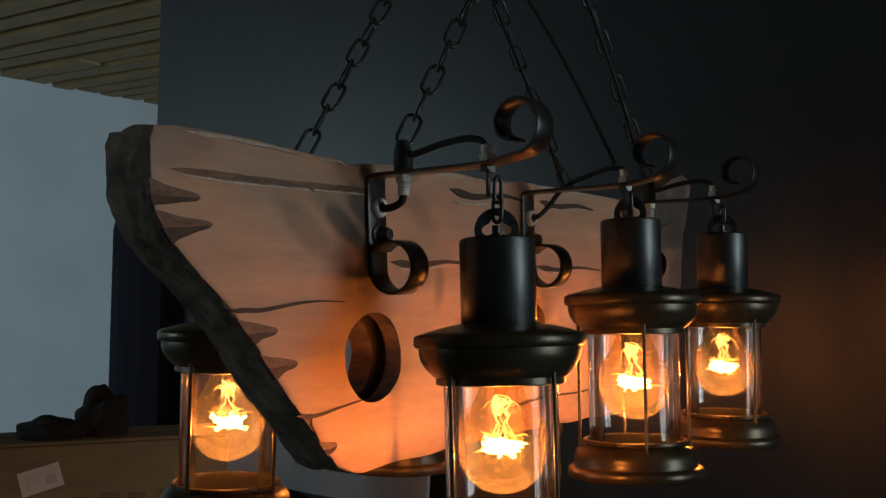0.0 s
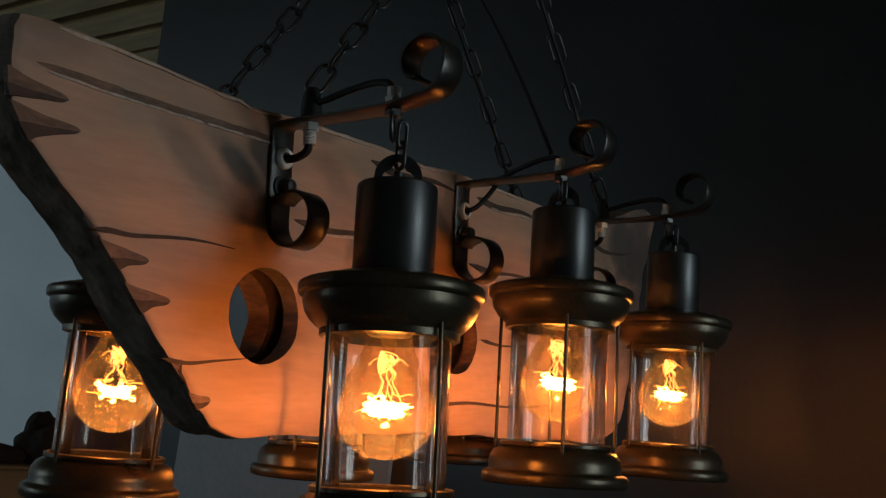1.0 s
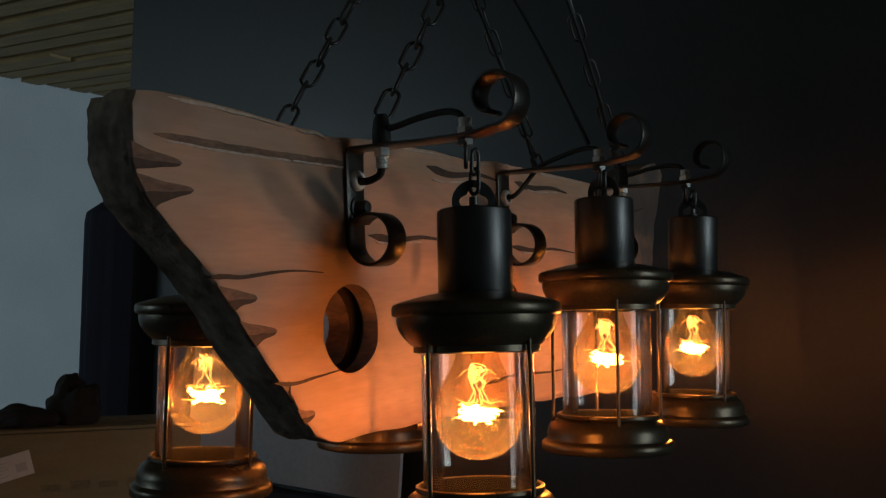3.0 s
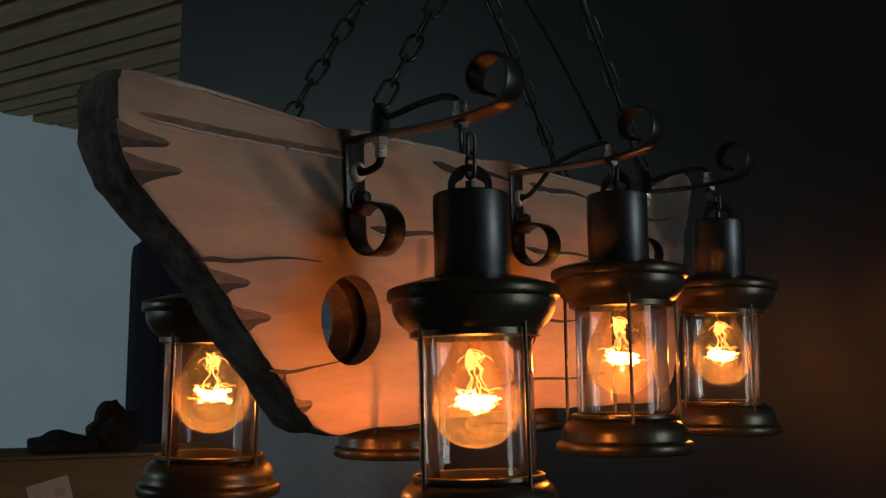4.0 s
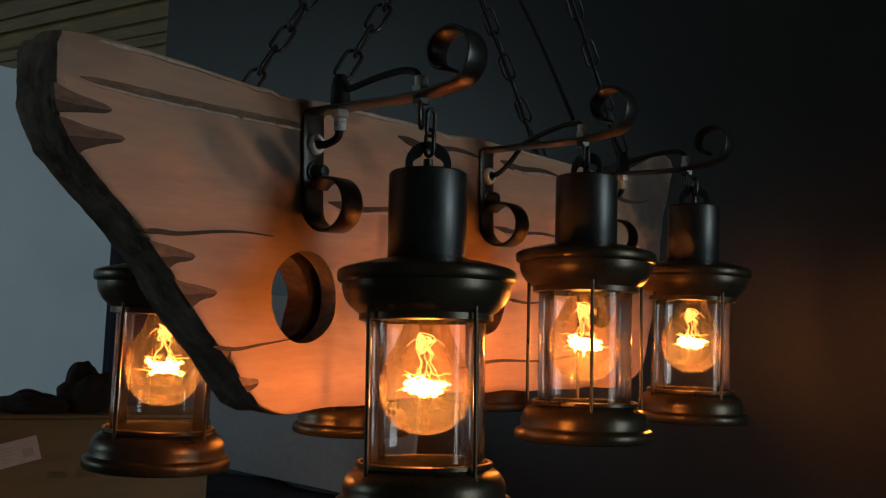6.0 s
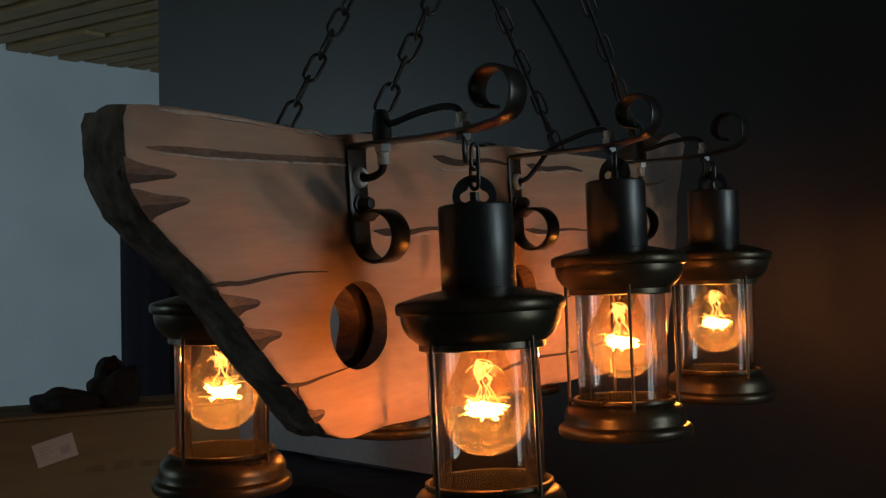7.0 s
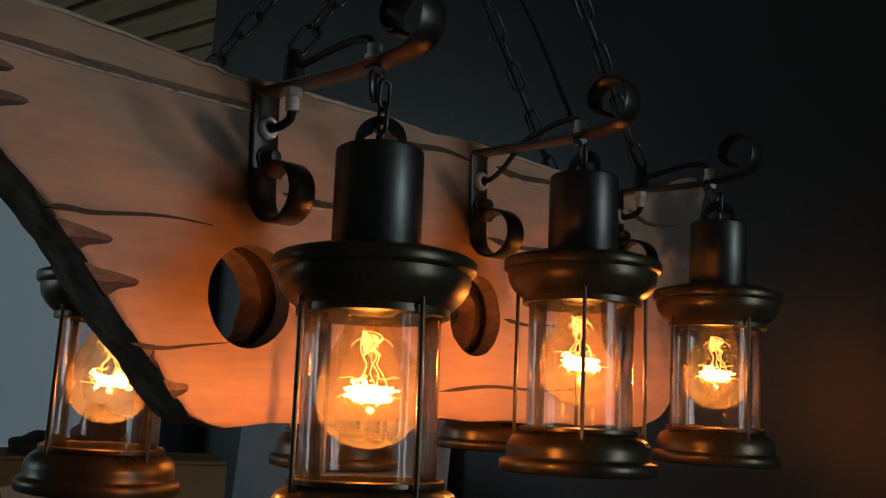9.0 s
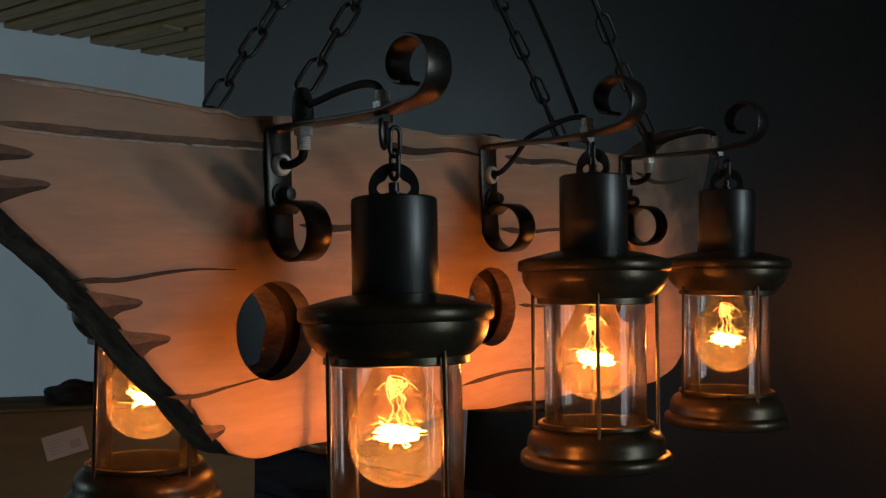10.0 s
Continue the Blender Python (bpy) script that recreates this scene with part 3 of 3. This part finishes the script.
for y in (-0.031, THICK + 0.031):
    apex = AXES @ Vector((0.247, y, 1.962))
    for bx in (BRACKET_X[0], BRACKET_X[2]):
        chain("suspension_chain", AXES @ Vector((bx, y, 1.650)), apex + Vector(((bx - 0.247) * 0.06, 0, -0.012)), BIG, 0.0295, "black steel chain that rises from the board to the hook", "chains of the chandelier", 35)
    chain("ceiling_chain", apex + Vector((0, 0, 0.014)), (apex.x, apex.y, CEIL - 0.06), BIG, 0.0295, "black steel chain from the ceiling hook to the ring", "ceiling chains", 10)
    bm = bmesh.new()
    tube(bm, [(0.016 * math.cos(a), 0, 0.016 * math.sin(a)) for a in np.linspace(0, 2 * math.pi, 28, endpoint=False)], 0.0025, 8, True)
    ring = tagged(part("hanging_ring", bm, BLACK), "black steel ring that gathers two chains", "ring", "hanging rings")
    ring.matrix_basis = Matrix.Translation(apex)
    bm = bmesh.new()
    lathe(bm, [(0.0005, CEIL + 0.045), (0.03, CEIL + 0.045), (0.03, CEIL - 0.06), (0.014, CEIL - 0.072), (0.0005, CEIL - 0.072)], 28, Matrix.Translation((apex.x, apex.y, 0)))
    tagged(part("ceiling_rose", bm, BLACK), "black metal ceiling rose above the chandelier", "ceiling rose", "ceiling roses")

# supply cables that run up beside the chains
for bx, y in ((BRACKET_X[2], -0.031), (BRACKET_X[2], THICK + 0.031)):
    a = AXES @ Vector((bx, y, 1.648))
    APEX = AXES @ Vector((0.247, y, 1.962))
    pts = [a]
    for k in range(1, 12):
        t = k / 12
        p = a.lerp(APEX, t)
        pts.append(p + Vector((0.006 * math.sin(9 * t + bx), 0.006 * math.cos(7 * t), -0.008 * math.sin(math.pi * t))))
    pts.append(APEX + Vector((0, 0, 0.01)))
    tagged(part("supply_cable", tube(bmesh.new(), smooth_line(pts, 4), 0.0022, 6), RUBBER), "thin black supply cable beside the chain", "cable", "cables of the chandelier")


a, top = AXES @ Vector((BRACKET_X[1], -0.100, 1.6470)), AXES @ Vector((0.247, THICK + 0.031, 1.962))
pts = [a] + [a.lerp(top, t) + Vector((0.030, 0.0, 0.0)) * math.sin(math.pi * t) for t in (0.2, 0.4, 0.6, 0.8)] + [top]
tagged(part("supply_cable", tube(bmesh.new(), smooth_line(pts, 5), 0.0022, 6), RUBBER), "thin black supply cable that hangs down to a bracket", "cable", "cables of the chandelier")


# ---- lanterns ----
def lantern():
    """A lantern with its origin at the middle of the top of its socket cup."""
    lan = thing("lantern", "dark bronze metal lantern with clear glass and a lit filament bulb", "lantern", "lanterns of the chandelier")
    body = part("socket_cup", lathe(bmesh.new(), [(0.0005, 0.0), (0.0268, 0.0), (0.0282, -0.0012), (0.0285, -0.004), (0.0285, -0.064), (0.027, -0.066), (0.024, -0.066)], 56), BLACK, lan, "satin black socket cup")
    cap = part("cap", lathe(bmesh.new(), [(0.026, -0.0630), (0.031, -0.0636), (0.040, -0.0652), (0.053, -0.0685), (0.0610, -0.0708), (0.0635, -0.0722), (0.0642, -0.0740), (0.0642, -0.0785), (0.0632, -0.0802), (0.0605, -0.0812),
                                     (0.0605, -0.0855), (0.0592, -0.0905), (0.0555, -0.0965), (0.0505, -0.1012), (0.0480, -0.1030), (0.0480, -0.1075), (0.045, -0.1085), (0.044, -0.1075), (0.044, -0.098), (0.03, -0.09), (0.012, -0.088)], 72), BRONZE, lan, "dark bronze flared cap")
    base = part("base", lathe(bmesh.new(), [(0.0450, -0.2100), (0.0455, -0.2056), (0.0465, -0.2052), (0.0482, -0.2062), (0.0482, -0.2088), (0.0470, -0.2102), (0.0495, -0.2110), (0.0532, -0.2134), (0.0562, -0.2180), (0.0574, -0.2235),
                                       (0.0568, -0.2280), (0.0576, -0.2296), (0.0606, -0.2304), (0.0623, -0.2320), (0.0628, -0.2337), (0.0628, -0.2388), (0.0614, -0.2405), (0.0585, -0.2412), (0.0005, -0.2412)], 72), BRONZE, lan, "dark bronze stepped base")
    part("glass_seat", lathe(bmesh.new(), [(0.0448, -0.2062), (0.0436, -0.2080), (0.0430, -0.2285), (0.0400, -0.2288)], 56), SOOT, base, "black inner seat of the glass")
    part("base_tray", lathe(bmesh.new(), [(0.0005, -0.2290), (0.040, -0.2290), (0.0420, -0.2300), (0.0005, -0.2330)], 48), SOOT, base, "matt black tray floor")
    shade = part("glass_cylinder", lathe(bmesh.new(), [(0.0425, -0.102), (0.0422, -0.2285)], 64), GLASS, lan, "clear glass cylinder")
    shade.visible_shadow = False
    for k in range(4):
        a = math.pi / 2 * k
        bm = bmesh.new()
        x, y = 0.0515 * math.cos(a), 0.0515 * math.sin(a)
        lathe(bm, [(0.0005, -0.098), (0.0016, -0.0985), (0.0016, -0.2135), (0.0026, -0.214), (0.0026, -0.2175), (0.0005, -0.218)], 12, Matrix.Translation((x, y, 0)))
        part("rod", bm, BRONZE, lan)
    # bulb
    bulb = part("bulb", lathe(bmesh.new(), [(0.0150, -0.104), (0.0162, -0.110), (0.0184, -0.117), (0.0224, -0.125), (0.0270, -0.133), (0.0303, -0.141), (0.0322, -0.149), (0.0326, -0.156), (0.0317, -0.164), (0.0289, -0.172), (0.0240, -0.1790), (0.0172, -0.1842), (0.0090, -0.1870), (0.0005, -0.188)], 48), BULBGLASS, lan, "clear glass filament bulb")
    bulb.visible_shadow = False
    part("bulb_socket", lathe(bmesh.new(), [(0.0005, -0.086), (0.0155, -0.086), (0.0165, -0.089), (0.0165, -0.1035), (0.0135, -0.106), (0.0005, -0.106)], 32), BLACK, lan)
    part("stem", lathe(bmesh.new(), [(0.006, -0.106), (0.005, -0.112), (0.003, -0.118), (0.0022, -0.128), (0.0030, -0.131), (0.0005, -0.132)], 16), BULBGLASS, bulb).visible_shadow = False
    r2 = random.Random(5)

    def tangle(count, rx, rz, z0, wire, reach):
        pts = []
        for k in range(count):
            a, q = r2.uniform(0, 2 * math.pi), math.sqrt(r2.uniform(0.15, 1)) * rx
            if k % reach == 0:
                q *= 1.28
            pts.append((q * math.cos(a), q * math.sin(a), z0 + r2.uniform(-rz, rz)))
        return tube(bmesh.new(), smooth_line(pts, 5), wire, 5)

    part("filament", tangle(50, 0.0128, 0.0046, -0.1540, 0.0009, 5), HOT, bulb, "white-hot tangled filament")
    # loose loops of the filament that stand out of the tangle
    bm = bmesh.new()
    for k in range(22):
        a, up = radians(137.5 * k), r2.uniform(-1, 1)
        q, z1 = 0.0105 + r2.uniform(0, 0.0075), -0.1535 + 0.0066 * up
        b2 = a + r2.uniform(-0.5, 0.5)
        tube(bm, smooth_line([(0.006 * math.cos(a), 0.006 * math.sin(a), -0.1535 + 0.004 * up), (q * math.cos(a), q * math.sin(a), z1), (0.85 * q * math.cos(b2), 0.85 * q * math.sin(b2), z1 + r2.uniform(-0.0025, 0.0025)), (0.007 * math.cos(b2), 0.007 * math.sin(b2), -0.1535)], 4), 0.00042, 5)
    part("filament_loop", bm, HOT, bulb, "white-hot loose filament loops")
    # thin wires that reach out round the filament
    bm = bmesh.new()
    for k in range(7):
        a = radians(51.4 * k + r2.uniform(-14, 14))
        out, z0 = 0.019 + r2.uniform(0, 0.005), (-0.1455, -0.1565)[k % 2]
        tube(bm, smooth_line([(0.004 * math.cos(a), 0.004 * math.sin(a), z0 + 0.002), (0.010 * math.cos(a), 0.010 * math.sin(a), z0 - 0.0008), (0.016 * math.cos(a + 0.12), 0.016 * math.sin(a + 0.12), z0 + r2.uniform(-0.001, 0.001)), (out * math.cos(a), out * math.sin(a), z0 + r2.uniform(-0.001, 0.002))], 4), 0.00028, 5)
    part("filament_support", bm, WARM, bulb)
    # crumpled lead wires round the stem, and two leads down to the filament
    part("lead_wire", tangle(44, 0.0066, 0.0085, -0.1235, 0.00038, 5), WARM, bulb)
    bm = bmesh.new()
    for k in range(5):
        a = radians(72 * k + 20)
        ca, sa, b2 = math.cos(a), math.sin(a), 0.35 * (-1) ** k
        tube(bm, smooth_line([(0.0015 * ca, 0.0015 * sa, -0.127), (0.0050 * math.cos(a + b2), 0.0050 * math.sin(a + b2), -0.1325), (0.0035 * ca, 0.0035 * sa, -0.1365), (0.0078 * math.cos(a - b2), 0.0078 * math.sin(a - b2), -0.1425), (0.0105 * ca, 0.0105 * sa, -0.1500)], 4), 0.0003, 5)
    for k in range(4):
        a = radians(90 * k + 40)
        tube(bm, smooth_line([(0, 0, -0.1235), (0.007 * math.cos(a), 0.007 * math.sin(a), -0.121), (0.0105 * math.cos(a), 0.0105 * math.sin(a), -0.1225), (0.0135 * math.cos(a), 0.0135 * math.sin(a), -0.1255)], 4), 0.00025, 5)
    part("stem_wire", bm, WARM, bulb)
    # hanging ring on top
    bm = bmesh.new()
    lathe(bm, [(0.0005, 0.0), (0.006, 0.0), (0.006, 0.003), (0.0035, 0.004), (0.0035, 0.010), (0.0005, 0.0105)], 20)
    part("top_nut", bm, BLACK, lan)
    bm = bmesh.new()
    n = 40
    rings = []
    for k in range(n):
        a = 2 * math.pi * k / n
        inner = 0.0095 + 0.0018 * math.cos(4 * a)
        rings.append([bm.verts.new((0.63 * rr * math.cos(a) - 0.777 * yy, 0.777 * rr * math.cos(a) + 0.63 * yy, 0.0065 + rr * math.sin(a))) for rr, yy in ((0.0168, -0.001), (0.0168, 0.001), (inner, 0.001), (inner, -0.001))])
    for k in range(n):
        p, q = rings[k], rings[(k + 1) % n]
        for i in range(4):
            bm.faces.new((p[i], p[(i + 1) % 4], q[(i + 1) % 4], q[i]))
    part("hanging_plate", bm, STEEL, lan, "dark pierced steel hanging plate")
    return lan


def bulb_light(m):
    lamp = bpy.data.lights.new("bulb_light", "POINT")
    lamp.energy, lamp.color, lamp.shadow_soft_size = BULB_WATTS, BULB_COLOUR, 0.0024
    ob = new("bulb_light", lamp)
    ob.matrix_world = m @ Matrix.Translation((0, 0, -0.1632))


# x and y of the hanging eye, height of the socket cup's top, and the lean of the lantern's axis
HANGS = [
    (BRACKET_X[0] + 0.005, -0.116, 1.5695, (0.026, 0.072)),
    (BRACKET_X[1] + 0.001, -0.115, 1.5915, (0.026, 0.052)),
    (BRACKET_X[2] + 0.008, -0.117, 1.5840, (0.015, 0.030)),
    (BRACKET_X[0], THICK + 0.1145, 1.5710, (0.020, 0.020)),
    (BRACKET_X[1], THICK + 0.1105, 1.5750, (0.020, 0.030)),
    (BRACKET_X[2], THICK + 0.1105, 1.5800, (0.015, 0.030)),
]
TURNS = (78, 35, 60, 8, 20, 50)
made = None
for (x, y, z, lean), turn in zip(HANGS, TURNS):
    eye_at = AXES @ Vector((x, y, 1.612))
    top = AXES @ Vector((x, y, z))
    m = Matrix.Translation((eye_at.x, eye_at.y, top.z)) @ Vector((0, 0, 1)).rotation_difference(Vector((*lean, 1))).to_matrix().to_4x4() @ Matrix.Rotation(radians(turn), 4, "Z")
    if made is None:
        made = lantern()
        made.matrix_basis = m
    else:
        copy_thing(made, m)
    bulb_light(m)
    chain("lantern_chain", (eye_at.x, eye_at.y, top.z + 0.0145), (eye_at.x, eye_at.y, eye_at.z + 0.002), SMALL, 0.0150, "short black chain that holds the lantern", "chains of the lanterns", turn)

# ---- behind ----
# cardboard carton with a shipping label, and black cloth on it
CARTON = pose(0.295, 1.166, 0, 0, 0, -28)
carton = thing("cardboard_carton", "tall brown cardboard carton with a white shipping label", "carton", m=CARTON)
bm = bmesh.new()
box(bm, -0.595, 0.49, 0.0, 0.15, 0.0, 1.222, 0.006)
part("carton_body", bm, CARDBOARD, carton)
for y0, y1, tilt in ((0.003, 0.073, 0.0), (0.077, 0.147, 0.0)):
    part("flap", box(bmesh.new(), -0.592, 0.487, y0, y1, 1.2222, 1.228, 0.0015), CARDBOARD, carton)
label_plate = part("label", box(bmesh.new(), -0.036, 0.036, -0.0022, -0.0002, -0.022, 0.022, 0.0006), PAPER, carton, "white paper shipping label", smooth=0)
label_plate.matrix_basis = pose(0.148, 0, 1.163, 0, -15, 0)
for k in range(5):
    w = (0.022, 0.017, 0.024, 0.014, 0.020)[k]
    part("print_line", box(bmesh.new(), -0.027, -0.027 + w, -0.0028, -0.002, 0.010 - 0.006 * k, 0.0115 - 0.006 * k), INK, label_plate, smooth=0)
part("print_block", box(bmesh.new(), 0.008, 0.026, -0.0028, -0.002, -0.012, 0.003), INK, label_plate, smooth=0)
for k in range(4):
    part("printed_mark", box(bmesh.new(), 0.20 + 0.05 * k, 0.234 + 0.05 * k, -0.0012, -0.0002, 1.116, 1.128 + 0.004 * (k % 2)), material("faded_print", (0.17, 0.14, 0.072), 0.85, bump=0) if k == 0 else bpy.data.materials["faded_print"], carton, smooth=0)


def lump(name, m, size, seed, mat, label, category):
    bm = bmesh.new()
    bmesh.ops.create_icosphere(bm, subdivisions=5, radius=1)
    for v in bm.verts:
        d = 1 + 0.28 * noise.noise(v.co * 1.7 + Vector((seed, 0, 0))) + 0.05 * noise.noise(v.co * 4 + Vector((0, seed, 0)))
        v.co = Vector((v.co.x * size[0] * d, v.co.y * size[1] * d, max(0.0, (v.co.z + 0.55) * size[2] * d)))
    ob = tagged(part(name, bm, mat, smooth=60), label, category)
    ob.matrix_basis = m
    return ob


lump("black_cloth", CARTON @ pose(0.172, 0.070, 1.2276), (0.067, 0.06, 0.022), 1.3, BLACKCLOTH, "crumpled black cloth lying on the carton", "cloth")
lump("black_bag", CARTON @ pose(0.262, 0.078, 1.2276), (0.047, 0.057, 0.053), 4.1, BLACKCLOTH, "soft black bag slumped on the carton", "bag")

# a pale sheet added for the lighter patch on the partition above the cabinet
sheet = tagged(part("pale_patch_sheet", box(bmesh.new(), -0.006, 0.006, -0.32, 0.32, 0.0, 0.42, 0.002), SHEET), "pale grey sheet added for a lighter patch on the partition", "sheet")
sheet.matrix_basis = pose(1.066, 1.02, 1.044, 0, 3.2, 0)

# a rolled navy fabric standing at the end of the partition
bm = bmesh.new()
rings = []
for j in range(64):
    z = 1.70 * j / 63
    shrink = 1.0 if z < 1.655 else math.sqrt(max(0.1, 1 - ((z - 1.655) / 0.048) ** 2))
    ring_verts = []
    for i in range(48):
        a = 2 * math.pi * i / 48
        fold = 1 + 0.05 * math.sin(7 * a + 0.8 * z) + 0.03 * math.sin(13 * a - z)
        ring_verts.append(bm.verts.new((0.054 * shrink * fold * math.cos(a), 0.062 * shrink * fold * math.sin(a), z)))
    rings.append(ring_verts)
for p, q in zip(rings, rings[1:]):
    for i in range(48):
        bm.faces.new((p[i], p[(i + 1) % 48], q[(i + 1) % 48], q[i]))
bm.faces.new(rings[0])
bm.faces.new(rings[-1])
roll_ob = tagged(part("fabric_roll", bm, NAVY), "upright roll of dark navy fabric leaning by the partition", "fabric roll")
roll_ob.matrix_basis = pose(1.030, 1.622, 0, 0, 0, 30)

# a low dark cabinet along the partition, covered with cloth
cabinet = thing("low_cabinet", "low dark cabinet under a navy cloth by the partition", "cabinet", m=pose(0.985, 0.93, 0))
part("cabinet_body", box(bmesh.new(), -0.095, 0.105, -0.42, 0.40, 0.0, 1.01, 0.006), NAVY, cabinet)
for y0, y1 in ((-0.415, -0.012), (-0.006, 0.395)):
    door = part("cabinet_door", box(bmesh.new(), -0.111, -0.0955, y0, y1, 0.06, 0.99, 0.003), NAVY, cabinet)
    edge_y = y1 - 0.04 if y0 < -0.1 else y0 + 0.04
    part("door_knob", lathe(bmesh.new(), [(0.0005, 0.03), (0.012, 0.026), (0.013, 0.018), (0.006, 0.008), (0.007, 0.0), (0.0005, 0.0)], 16, Matrix.Translation((-0.111, edge_y, 0.75)) @ Matrix.Rotation(-math.pi / 2, 4, "Y")), BLACK, door)
bm = bmesh.new()
cells = {}
for i in range(17):
    for j in range(45):
        x, y = -0.115 + 0.222 * i / 16, -0.44 + 0.86 * j / 44
        cells[i, j] = bm.verts.new((x, y, 1.030 + 0.012 * noise.noise((x * 9, y * 7, 1)) + 0.005 * noise.noise((x * 30, y * 24, 4))))
for i in range(16):
    for j in range(44):
        bm.faces.new((cells[i, j], cells[i + 1, j], cells[i + 1, j + 1], cells[i, j + 1]))
out = bmesh.ops.extrude_face_region(bm, geom=bm.faces[:])
for v in out["geom"]:
    if isinstance(v, bmesh.types.BMVert):
        v.co.z = 1.0102
part("cloth_cover", bm, NAVY, cabinet, "creased navy cloth cover", smooth=60)
